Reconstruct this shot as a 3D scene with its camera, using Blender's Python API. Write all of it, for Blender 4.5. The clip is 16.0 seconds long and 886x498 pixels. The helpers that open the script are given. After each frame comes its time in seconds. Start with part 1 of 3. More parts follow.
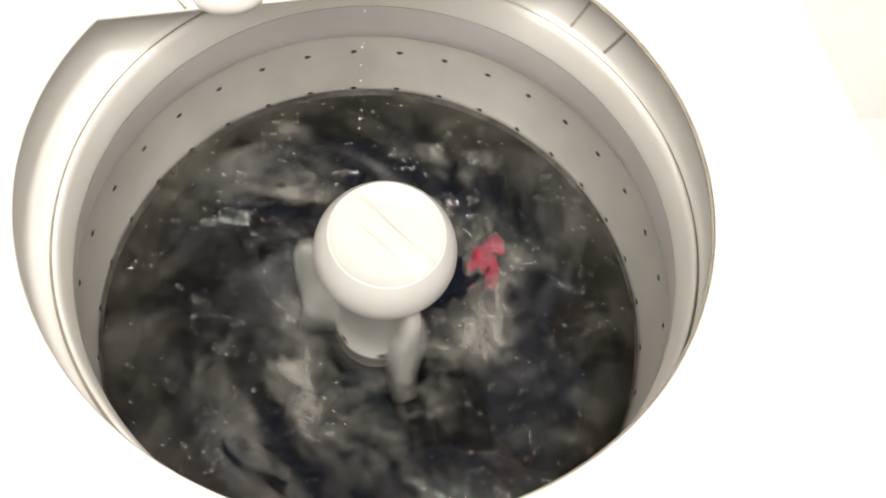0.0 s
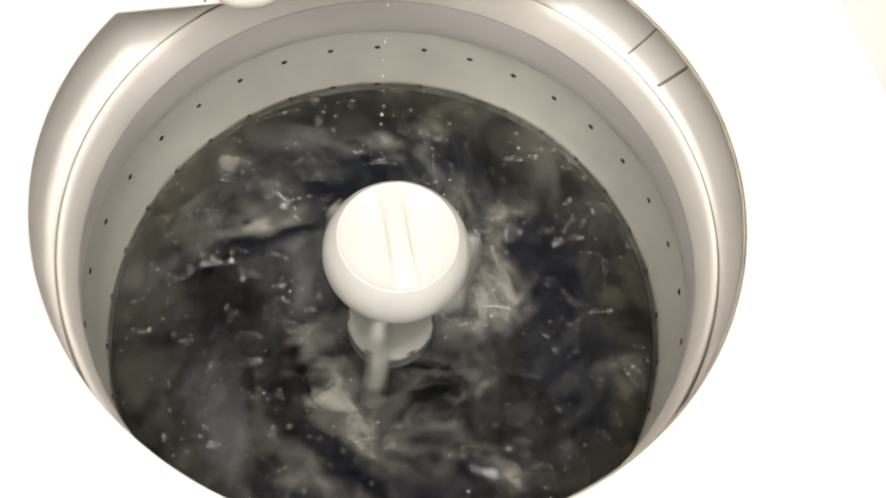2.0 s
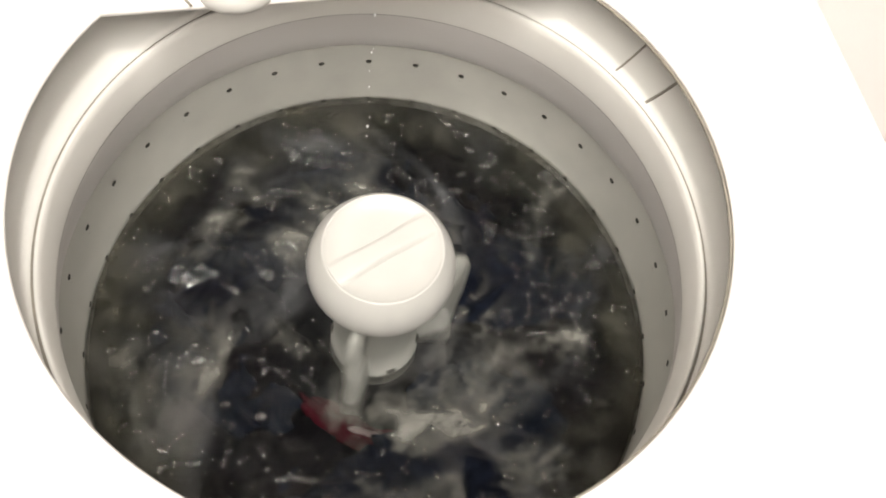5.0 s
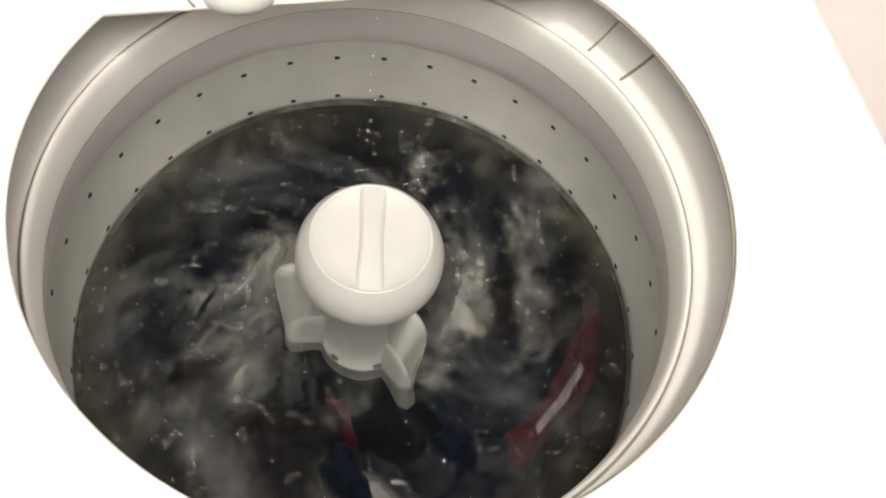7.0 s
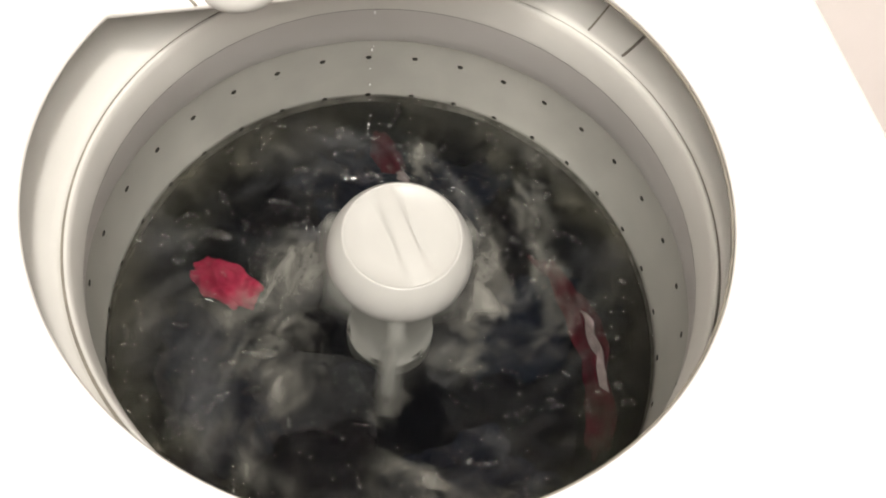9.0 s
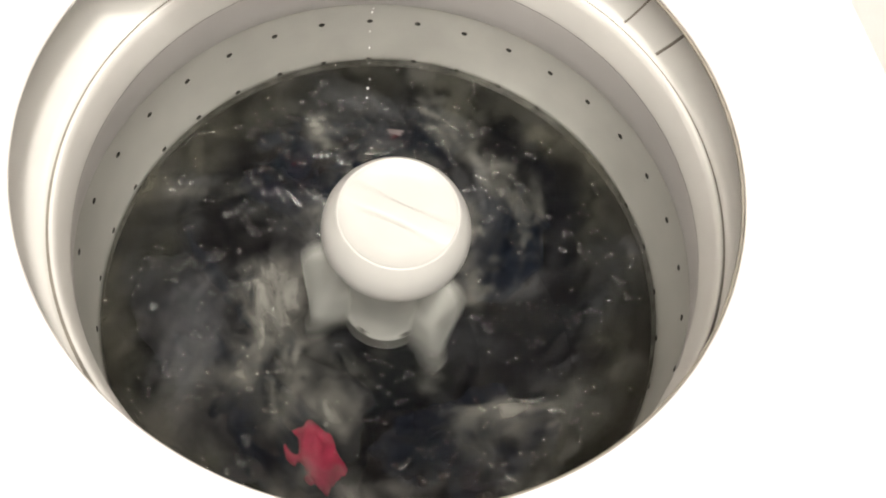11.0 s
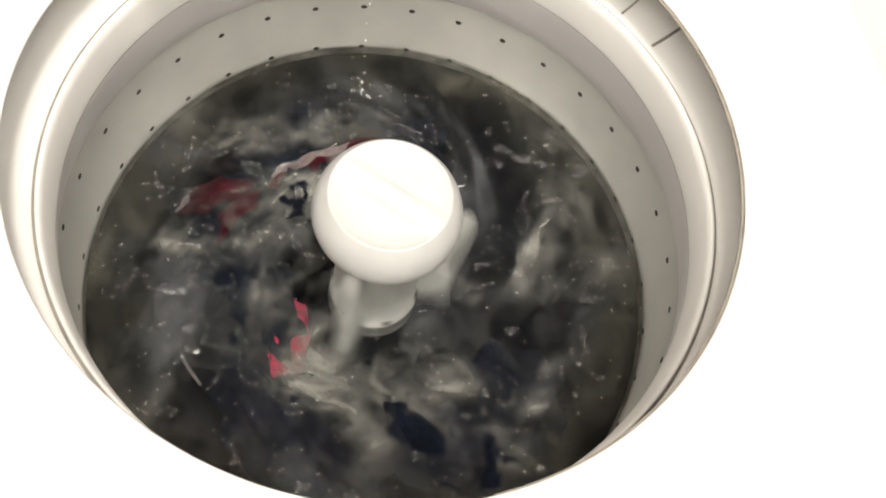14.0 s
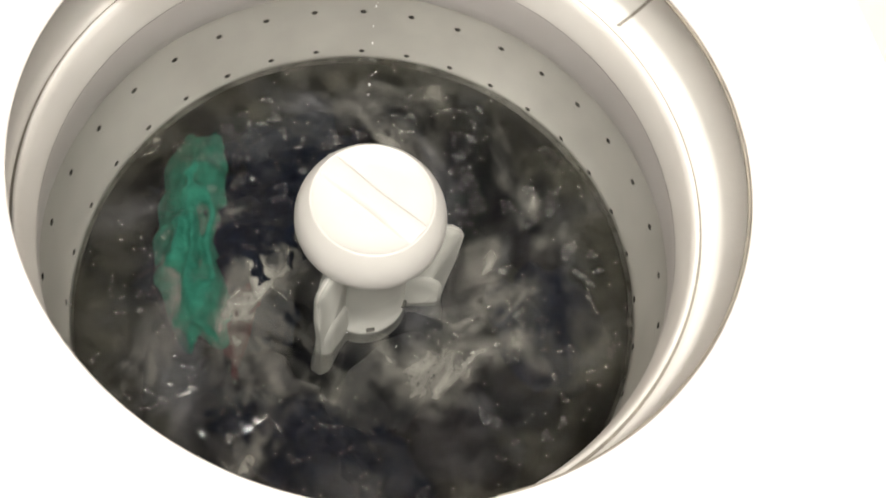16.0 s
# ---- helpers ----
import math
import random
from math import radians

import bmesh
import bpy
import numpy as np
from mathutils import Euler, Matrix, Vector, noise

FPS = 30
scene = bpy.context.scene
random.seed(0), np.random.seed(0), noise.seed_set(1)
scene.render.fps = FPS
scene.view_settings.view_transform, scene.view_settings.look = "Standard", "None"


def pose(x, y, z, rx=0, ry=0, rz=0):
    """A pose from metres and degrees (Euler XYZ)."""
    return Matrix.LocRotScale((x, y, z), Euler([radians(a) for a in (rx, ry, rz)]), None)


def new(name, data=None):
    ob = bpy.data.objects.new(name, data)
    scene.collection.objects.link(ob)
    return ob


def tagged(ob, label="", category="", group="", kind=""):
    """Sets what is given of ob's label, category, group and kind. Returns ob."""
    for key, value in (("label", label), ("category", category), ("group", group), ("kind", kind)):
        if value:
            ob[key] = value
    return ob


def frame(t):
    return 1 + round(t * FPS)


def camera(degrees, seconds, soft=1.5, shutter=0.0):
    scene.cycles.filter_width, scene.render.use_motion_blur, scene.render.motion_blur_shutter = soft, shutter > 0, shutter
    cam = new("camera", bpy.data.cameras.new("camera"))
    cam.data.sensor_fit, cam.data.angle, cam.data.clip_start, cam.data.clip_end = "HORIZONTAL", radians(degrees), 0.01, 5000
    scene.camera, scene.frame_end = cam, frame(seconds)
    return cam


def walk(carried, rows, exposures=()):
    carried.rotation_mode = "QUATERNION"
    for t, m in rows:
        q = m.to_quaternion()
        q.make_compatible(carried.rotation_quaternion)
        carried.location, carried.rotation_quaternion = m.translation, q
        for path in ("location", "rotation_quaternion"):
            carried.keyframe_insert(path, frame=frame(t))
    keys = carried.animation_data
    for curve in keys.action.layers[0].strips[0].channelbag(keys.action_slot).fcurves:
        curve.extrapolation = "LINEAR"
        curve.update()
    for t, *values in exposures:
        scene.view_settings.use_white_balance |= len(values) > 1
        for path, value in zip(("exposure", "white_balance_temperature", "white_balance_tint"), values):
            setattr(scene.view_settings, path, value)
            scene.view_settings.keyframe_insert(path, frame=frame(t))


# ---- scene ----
# World: metres, floor at z = 0. The washer's own heights are counted from the upper row of basket holes.
ZW = 0.74            # height of the upper row of basket holes above the floor
DECK_Z = ZW + 0.1905
WATER_Z = ZW - 0.062
TURN = 14.0          # the cabinet's turn about the tub's axis, degrees


def at(t, x, y, z, rx, ry, rz):
    return (t, pose(x, y, z + ZW, rx, ry, rz))


# ---- camera and its walk ----
cam = camera(59.87, 16.0, soft=1.9, shutter=0.5)
PATH = [
    at(0, 0.0071, -0.2792, 0.6401, 25.64, -6.38, 3.60),
    at(0.5, -0.0002, -0.2791, 0.6383, 26.00, -6.79, 3.51),
    at(1, 0.0048, -0.2783, 0.6281, 26.08, -6.33, 4.13),
    at(1.5, 0.0022, -0.2720, 0.6264, 25.75, -6.78, 4.41),
    at(2, 0.0083, -0.2677, 0.6309, 24.95, -5.25, 5.11),
    at(2.5, 0.0098, -0.2661, 0.6288, 24.77, -5.40, 4.98),
    at(3, 0.0028, -0.2702, 0.6262, 25.57, -6.23, 4.91),
    at(3.5, 0.0012, -0.2765, 0.6214, 26.48, -6.82, 4.47),
    at(4, 0.0110, -0.2737, 0.6239, 26.29, -6.23, 5.16),
    at(6.5, 0.0016, -0.2799, 0.6155, 27.57, -7.27, 4.50),
    at(7, 0.0038, -0.2818, 0.6159, 27.60, -6.98, 4.89),
    at(7.5, -0.0016, -0.2831, 0.6175, 27.95, -7.48, 4.40),
    at(8, 0.0025, -0.2846, 0.6203, 28.09, -6.97, 3.85),
    at(8.5, 0.0026, -0.2838, 0.6249, 27.64, -6.69, 3.52),
    at(9, 0.0005, -0.2907, 0.6220, 27.39, -6.25, 3.49),
    at(9.5, -0.0047, -0.2783, 0.6273, 23.71, -6.49, 3.77),
    at(12, -0.0047, -0.2691, 0.6085, 23.75, -6.78, 3.56),
    at(12.5, -0.0151, -0.2695, 0.6056, 23.43, -8.37, 3.97),
    at(13, -0.0102, -0.2684, 0.6031, 23.77, -8.31, 3.58),
    at(13.5, -0.0112, -0.2745, 0.6100, 23.68, -8.42, 3.67),
    at(14, -0.0154, -0.2757, 0.6059, 24.12, -8.58, 4.17),
    at(14.5, -0.0117, -0.2767, 0.6051, 24.77, -8.08, 4.12),
    at(15, -0.0151, -0.2745, 0.6054, 24.37, -8.52, 4.42),
    at(15.5, -0.0110, -0.2685, 0.6069, 23.42, -7.69, 4.52),
    at(16, -0.0100, -0.2772, 0.6055, 24.39, -7.66, 4.45),
]


# the film's own exposure drifts a little: seconds, stops
EXPOSURES = [(0.0, -0.20), (2.0, -0.24), (4.0, -0.27), (6.5, -0.48), (8.0, -0.56), (9.0, -0.56), (9.7, -0.46), (12.0, -0.20), (14.0, -0.12), (16.0, -0.15)]

# rocking of the suspended tub: seconds, x, y, turn of the tub ring, turn of the basket
TUB = [
    (0, 0.0065, -0.0037, 5.9, 8.9),
    (0.5, 0.0067, -0.0057, -2.9, -3.2),
    (1, -0.0150, -0.0005, -0.9, -0.7),
    (1.5, 0.0066, -0.0019, 5.7, 8.8),
    (2, -0.0005, -0.0065, -3.9, -3.5),
    (2.5, -0.0140, -0.0094, -1.0, -1.0),
    (3, 0.0053, -0.0048, 5.4, 8.3),
    (3.5, 0.0005, -0.0061, -4.0, -4.4),
    (4, -0.0100, -0.0017, -0.1, 0.3),
    (4.5, 0.0047, -0.0055, 5.0, 7.9),
    (5, 0.0000, -0.0090, -4.3, -4.6),
    (5.5, -0.0115, -0.0018, 0.0, 0.2),
    (6, 0.0050, -0.0050, 4.8, 7.8),
    (6.5, -0.0032, -0.0109, -5.3, -5.3),
    (7, -0.0115, -0.0003, -0.1, 0.4),
    (7.5, 0.0062, -0.0045, 4.7, 7.9),
    (8, -0.0015, -0.0097, -5.4, -5.6),
    (8.5, -0.0113, -0.0045, 0.4, 0.6),
    (9, 0.0091, -0.0034, 5.1, 8.0),
    (9.5, -0.0022, -0.0195, -3.6, -5.1),
    (10, -0.0100, -0.0050, 1.0, 2.0),
    (10.5, 0.0050, -0.0060, 5.3, 8.0),
    (11, 0.0060, -0.0080, -3.0, -3.8),
    (11.5, -0.0090, -0.0040, 3.0, 3.5),
    (12, 0.0033, -0.0055, 5.9, 8.9),
    (12.5, 0.0041, -0.0076, -3.5, -4.4),
    (13, -0.0102, -0.0035, 4.2, 4.1),
    (13.5, 0.0064, -0.0101, 7.2, 9.6),
    (14, 0.0024, 0.0011, -3.5, -4.0),
    (14.5, -0.0110, -0.0024, 2.7, 3.5),
    (15, 0.0086, -0.0082, 8.5, 10.9),
    (15.5, 0.0020, -0.0070, -4.0, -4.2),
    (16, -0.0149, -0.0045, 2.7, 4.4),
]


# level and lean of the water: seconds, height, lean about x, lean about y
LEAN = [(0, 0.0, 0.0, 0.0), (4, 0.0, 0.3, 0.2), (9.5, 0.0, 0.2, 0.3), (12, -0.003, 0.5, -1.2), (13, -0.004, 0.8, -1.2), (14.5, -0.002, 0.2, -0.6), (16, -0.002, 0.0, -0.8)]

# ends of the agitator's strokes: seconds, angle
STROKES = [(-0.36, 305), (0.31, 5), (0.41, 6), (1.12, 383), (1.20, 383), (1.81, 73), (1.86, 72), (2.62, 441), (2.63, 441),
           (3.26, 141), (3.38, 141), (4.11, 513), (4.20, 513), (4.82, 206), (4.92, 206), (5.60, 573), (5.70, 573),
           (6.28, 249), (6.29, 250), (7.03, 637), (7.12, 637), (7.74, 319), (7.78, 320), (8.56, 693), (8.62, 693),
           (9.23, 365), (9.28, 365), (9.98, 730), (10.08, 730), (10.70, 428), (10.78, 428), (11.48, 796), (11.55, 796),
           (12.18, 527), (12.30, 527), (12.97, 909), (13.08, 908), (13.69, 602), (13.80, 603), (14.46, 977), (14.56, 977),
           (15.15, 674), (15.24, 674), (15.96, 1046), (16.1, 1046)]


def stroke(t):
    """The agitator's angle at t: even turning with soft reversals."""
    for (t0, a0), (t1, a1) in zip(STROKES, STROKES[1:]):
        if t <= t1 + 1e-6:
            u, a = (t - t0) / (t1 - t0), 0.25
            if u < a:
                s = u * u / (2 * a * (1 - a))
            elif u > 1 - a:
                s = 1 - (1 - u) ** 2 / (2 * a * (1 - a))
            else:
                s = (u - a / 2) / (1 - a)
            return a0 + s * (a1 - a0)
    return STROKES[-1][1]


def tub_at(t):
    ts = [r[0] for r in TUB]
    return [float(np.interp(t, ts, [r[k] for r in TUB])) for k in (1, 2, 3, 4)]


def lean_at(t):
    ts = [r[0] for r in LEAN]
    return [float(np.interp(t, ts, [r[k] for r in LEAN])) for k in (1, 2, 3)]


# ---- light ----
world = bpy.data.worlds.new("room_air")
scene.world = world
world.use_nodes = True
world.node_tree.nodes["Background"].inputs[0].default_value = (1.0, 0.97, 0.92, 1)
world.node_tree.nodes["Background"].inputs[1].default_value = 0.05
# Both lamps are added, unseen: the panel for soft fill, the downlight for glints.
FILL_PANEL, GLINT_LAMP = (-0.02, -0.82, 2.385), (0.08, -0.20, 2.40)
panel_data = bpy.data.lights.new("added_panel_fill", "AREA")
panel_data.shape, panel_data.size, panel_data.size_y = "RECTANGLE", 1.5, 0.9
panel_data.energy, panel_data.color = 40, (1.0, 0.955, 0.88)
panel_glow = new("added_panel_fill", panel_data)
panel_glow.matrix_world = pose(*FILL_PANEL, 0, 0, TURN)
bulb_data = bpy.data.lights.new("added_glint_lamp", "AREA")
bulb_data.shape, bulb_data.size, bulb_data.energy, bulb_data.color = "DISK", 0.17, 24, (1.0, 0.955, 0.88)
bulb_glow = new("added_glint_lamp", bulb_data)
bulb_glow.matrix_world = pose(*GLINT_LAMP)


# ---- materials ----
def material(name):
    m = bpy.data.materials.new(name)
    m.use_nodes = True
    nt = m.node_tree
    return m, nt, nt.nodes["Principled BSDF"]


def tex_noise(nt, scale, detail=3.0, rough=0.55, distortion=0.0, vector=None):
    n = nt.nodes.new("ShaderNodeTexNoise")
    n.inputs["Scale"].default_value, n.inputs["Detail"].default_value = scale, detail
    n.inputs["Roughness"].default_value, n.inputs["Distortion"].default_value = rough, distortion
    if vector is None:
        c = nt.nodes.new("ShaderNodeTexCoord")
        vector = c.outputs["Object"]
    nt.links.new(vector, n.inputs["Vector"])
    return n


def ramp(nt, source, stops):
    r = nt.nodes.new("ShaderNodeValToRGB")
    el = r.color_ramp.elements
    while len(el) < len(stops):
        el.new(0.5)
    for e, (p, c) in zip(el, stops):
        e.position = p
        e.color = c if len(c) == 4 else (*c, 1)
    nt.links.new(source, r.inputs[0])
    return r


def plain(name, a, b, rough, scale=30, bump=0.0, bump_scale=300, metal=0.0, coat=0.0, spread=0.08):
    """A surface whose colour wanders between a and b, with fine relief."""
    m, nt, bsdf = material(name)
    n = tex_noise(nt, scale, 4)
    r = ramp(nt, n.outputs["Fac"], [(0.3, a), (0.7, b)])
    nt.links.new(r.outputs[0], bsdf.inputs["Base Color"])
    rr = nt.nodes.new("ShaderNodeMapRange")
    rr.inputs["To Min"].default_value, rr.inputs["To Max"].default_value = max(0.02, rough - spread), rough + spread
    n2 = tex_noise(nt, scale * 4, 2)
    nt.links.new(n2.outputs["Fac"], rr.inputs["Value"])
    nt.links.new(rr.outputs[0], bsdf.inputs["Roughness"])
    bsdf.inputs["Metallic"].default_value = metal
    bsdf.inputs["Coat Weight"].default_value = coat
    if bump:
        bn = nt.nodes.new("ShaderNodeBump")
        bn.inputs["Strength"].default_value, bn.inputs["Distance"].default_value = bump, 0.002
        n3 = tex_noise(nt, bump_scale, 2)
        nt.links.new(n3.outputs["Fac"], bn.inputs["Height"])
        nt.links.new(bn.outputs[0], bsdf.inputs["Normal"])
    return m


M_DECK = plain("white_enamel", (0.80, 0.785, 0.76), (0.84, 0.825, 0.80), 0.22, 6, 0.03, 500, coat=0.3)
M_TUB = plain("tub_cover_plastic", (0.58, 0.57, 0.54), (0.63, 0.62, 0.59), 0.8, 12, 0.05, 400)
M_RING = plain("balance_ring_plastic", (0.48, 0.463, 0.452), (0.52, 0.503, 0.49), 0.5, 14, 0.05, 300)
M_BASKET = plain("speckled_basket_enamel", (0.325, 0.32, 0.292), (0.37, 0.365, 0.332), 0.45, 22, 0.08, 600)
M_OUTER = plain("outer_tub_shade", (0.04, 0.04, 0.038), (0.06, 0.06, 0.055), 0.6, 20)
# Joint grime; also paints the shade line below the deck's lip.
M_SEAM_AND_SHADE = plain("grimy_joint_and_lip_shade", (0.17, 0.155, 0.13), (0.27, 0.245, 0.20), 0.7, 60)
# Body greyer than the cap: the shade below the cap is in this colour.
M_AGI_SHADED = plain("shaded_agitator_plastic", (0.25, 0.252, 0.232), (0.285, 0.285, 0.262), 0.35, 18, 0.04, 500)
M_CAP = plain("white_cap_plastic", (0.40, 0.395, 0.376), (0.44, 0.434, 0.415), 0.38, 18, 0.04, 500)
# Near-black stands in for the shade inside holes and slots.
M_HOLE_SHADE = plain("hole_shade", (0.035, 0.034, 0.03), (0.06, 0.058, 0.05), 0.7, 60)
# Wall tone lowered so that less wall light reflects off the water.
M_WALL_DIMMED = plain("dimmed_wall_paint", (0.62, 0.585, 0.565), (0.68, 0.645, 0.625), 0.8, 3, 0.2, 200)
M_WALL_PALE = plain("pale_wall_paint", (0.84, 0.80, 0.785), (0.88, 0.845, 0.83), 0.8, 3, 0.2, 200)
M_FLOOR = plain("pale_vinyl_floor", (0.84, 0.80, 0.79), (0.90, 0.86, 0.85), 0.5, 8, 0.1, 120)
# Unseen ceiling kept dim so that its reflection leaves the water dark.
M_CEIL_DIMMED = plain("reflection_dimmed_ceiling", (0.20, 0.195, 0.185), (0.25, 0.245, 0.235), 0.85, 4, 0.2, 200)


def cloth(name, a, b, weave=900, fold=45):
    m, nt, bsdf = material(name)
    n = tex_noise(nt, fold, 5, 0.6, 0.6)
    r = ramp(nt, n.outputs["Fac"], [(0.3, a), (0.72, b)])
    nt.links.new(r.outputs[0], bsdf.inputs["Base Color"])
    bsdf.inputs["Roughness"].default_value = 0.85
    bsdf.inputs["Specular IOR Level"].default_value = 0.15
    bsdf.inputs["Sheen Weight"].default_value = 0.02
    bn = nt.nodes.new("ShaderNodeBump")
    bn.inputs["Strength"].default_value, bn.inputs["Distance"].default_value = 0.5, 0.004
    n2 = tex_noise(nt, fold * 2.2, 6, 0.6, 1.2)
    nt.links.new(n2.outputs["Fac"], bn.inputs["Height"])
    nt.links.new(bn.outputs[0], bsdf.inputs["Normal"])
    return m


M_NAVY = cloth("navy_cloth", (0.003, 0.0045, 0.010), (0.009, 0.013, 0.026))
M_BLACK = cloth("black_cloth", (0.0025, 0.002, 0.003), (0.008, 0.007, 0.010))
M_DENIM = cloth("dark_denim", (0.003, 0.006, 0.013), (0.008, 0.014, 0.028))
M_CHAR = cloth("charcoal_cloth", (0.02, 0.021, 0.023), (0.045, 0.046, 0.05))
M_RED = cloth("dark_red_cloth", (0.040, 0.003, 0.008), (0.105, 0.007, 0.018))
M_PINK = cloth("bright_pink_cloth", (0.45, 0.03, 0.08), (0.75, 0.06, 0.15))
M_TEAL = cloth("teal_cloth", (0.02, 0.13, 0.09), (0.045, 0.25, 0.175))
M_CORD = cloth("grey_cord", (0.13, 0.125, 0.115), (0.22, 0.21, 0.195))
M_TRIM = cloth("pale_trim", (0.26, 0.205, 0.205), (0.42, 0.34, 0.34))


def murk(name, dark, light, scale, low, high, top, seed, base=0.0, warp=1.6, patch=None, rim=None, bubbles=0, twist=0.0, wisp=0.0):
    """Cloudy suds in the water: clear where the noise is low, grey where it is high. patch: scale and bounds of the
    large drifts that hold the suds; rim: radii between which the cloud thickens towards the basket wall; twist: how far
    the agitator has wound the drifts round itself, radians; wisp: how strongly the suds are drawn out into threads."""
    m, nt, bsdf = material(name)
    out = nt.nodes["Material Output"]
    nt.nodes.remove(bsdf)

    def math_node(op, a, b=None):
        mm = nt.nodes.new("ShaderNodeMath")
        mm.operation = op
        for k, q in enumerate((a, b)):
            if q is None:
                continue
            if isinstance(q, (int, float)):
                mm.inputs[k].default_value = q
            else:
                nt.links.new(q, mm.inputs[k])
        return mm.outputs[0]

    def map_range(a, lo, hi, to_lo=0.0, to_hi=1.0):
        mr = nt.nodes.new("ShaderNodeMapRange")
        mr.interpolation_type = "SMOOTHSTEP"
        for key, q in (("From Min", lo), ("From Max", hi), ("To Min", to_lo), ("To Max", to_hi)):
            mr.inputs[key].default_value = q
        nt.links.new(a, mr.inputs["Value"])
        return mr.outputs[0]
    c = nt.nodes.new("ShaderNodeTexCoord")
    ln = nt.nodes.new("ShaderNodeVectorMath")
    ln.operation = "LENGTH"
    nt.links.new(c.outputs["Object"], ln.inputs[0])
    wind = nt.nodes.new("ShaderNodeVectorRotate")
    wind.rotation_type = "Z_AXIS"
    nt.links.new(c.outputs["Object"], wind.inputs["Vector"])
    nt.links.new(map_range(ln.outputs["Value"], 0.03, 0.26, twist, 0.0), wind.inputs["Angle"])
    mp = nt.nodes.new("ShaderNodeMapping")
    mp.inputs["Location"].default_value = (seed, seed * 0.37, 0)
    nt.links.new(wind.outputs[0], mp.inputs[0])

    def warped(source, freq, amount):
        w = tex_noise(nt, freq, 2, 0.5, 0, source)
        mix = nt.nodes.new("ShaderNodeVectorMath")
        mix.operation = "MULTIPLY_ADD"
        mix.inputs[1].default_value = (amount,) * 3
        nt.links.new(w.outputs["Color"], mix.inputs[0])
        nt.links.new(source, mix.inputs[2])
        return mix.outputs[0]
    flow = warped(warped(mp.outputs[0], scale * 0.5, warp / scale), scale * 1.7, warp * 0.28 / scale)
    n = tex_noise(nt, scale, 9, 0.60, 0.15, flow)
    fac = ramp(nt, n.outputs["Fac"], [(low, (base,) * 3), (low + (high - low) * 0.55, (base + (top - base) * 0.42,) * 3), (high, (top,) * 3)]).outputs[0]
    if wisp:
        thread = tex_noise(nt, scale * 1.6, 4, 0.5, 0.4, flow)
        ridge = math_node("ABSOLUTE", math_node("SUBTRACT", thread.outputs["Fac"], 0.5))
        fac = math_node("MULTIPLY", fac, map_range(ridge, 0.0, 0.16, 1.0, 1.0 - wisp))
    if patch:
        pn = tex_noise(nt, patch[0], 4, 0.55, 0.6, mp.outputs[0])
        fac = math_node("MULTIPLY", fac, map_range(pn.outputs["Fac"], patch[1], patch[2]))
    if bubbles:
        vo = nt.nodes.new("ShaderNodeTexVoronoi")
        vo.inputs["Scale"].default_value = bubbles
        nt.links.new(mp.outputs[0], vo.inputs["Vector"])
        hole = map_range(vo.outputs["Distance"], 0.24, 0.42, 0.25, 1.0)
        fac = math_node("MULTIPLY", fac, math_node("MAXIMUM", hole, math_node("GREATER_THAN", vo.outputs["Color"], 0.24)))
    if rim:
        ragged = tex_noise(nt, 16, 6, 0.6, 0.5, mp.outputs[0])
        reach = math_node("ADD", ln.outputs["Value"], math_node("MULTIPLY", math_node("SUBTRACT", ragged.outputs["Fac"], 0.5), 0.16))
        fac = math_node("MULTIPLY", fac, map_range(reach, rim[0], rim[1]))
    n2 = tex_noise(nt, scale * 2.2, 5, 0.55, 0.5, flow)
    col = ramp(nt, n2.outputs["Fac"], [(0.32, dark), (0.68, light)])
    dif = nt.nodes.new("ShaderNodeBsdfDiffuse")
    nt.links.new(col.outputs[0], dif.inputs["Color"])
    tr = nt.nodes.new("ShaderNodeBsdfTransparent")
    ms = nt.nodes.new("ShaderNodeMixShader")
    nt.links.new(fac, ms.inputs[0])
    nt.links.new(tr.outputs[0], ms.inputs[1])
    nt.links.new(dif.outputs[0], ms.inputs[2])
    nt.links.new(ms.outputs[0], out.inputs["Surface"])
    return m


def water_skin():
    m, nt, bsdf = material("rippled_water")
    out = nt.nodes["Material Output"]
    nt.nodes.remove(bsdf)
    bn = nt.nodes.new("ShaderNodeBump")
    bn.inputs["Strength"].default_value, bn.inputs["Distance"].default_value = 1.0, 0.0060
    n = tex_noise(nt, 74, 2, 0.38, 1.8)
    pn = tex_noise(nt, 16, 2, 0.5, 0.4)
    pr = ramp(nt, pn.outputs["Fac"], [(0.42, (0.06,) * 3), (0.62, (1,) * 3)])
    mm = nt.nodes.new("ShaderNodeMath")
    mm.operation = "MULTIPLY"
    nt.links.new(n.outputs["Fac"], mm.inputs[0])
    nt.links.new(pr.outputs[0], mm.inputs[1])
    nt.links.new(mm.outputs[0], bn.inputs["Height"])
    gl = nt.nodes.new("ShaderNodeBsdfGlossy")
    gl.inputs["Roughness"].default_value = 0.008
    gl.inputs["Color"].default_value = (1.0, 1.0, 1.0, 1)
    nt.links.new(bn.outputs[0], gl.inputs["Normal"])
    tr = nt.nodes.new("ShaderNodeBsdfTransparent")
    tr.inputs[0].default_value = (0.90, 0.90, 0.888, 1)
    fr = nt.nodes.new("ShaderNodeFresnel")
    fr.inputs["IOR"].default_value = 1.33
    ms = nt.nodes.new("ShaderNodeMixShader")
    nt.links.new(fr.outputs[0], ms.inputs[0])
    nt.links.new(tr.outputs[0], ms.inputs[1])
    nt.links.new(gl.outputs[0], ms.inputs[2])
    nt.links.new(ms.outputs[0], out.inputs["Surface"])
    return m


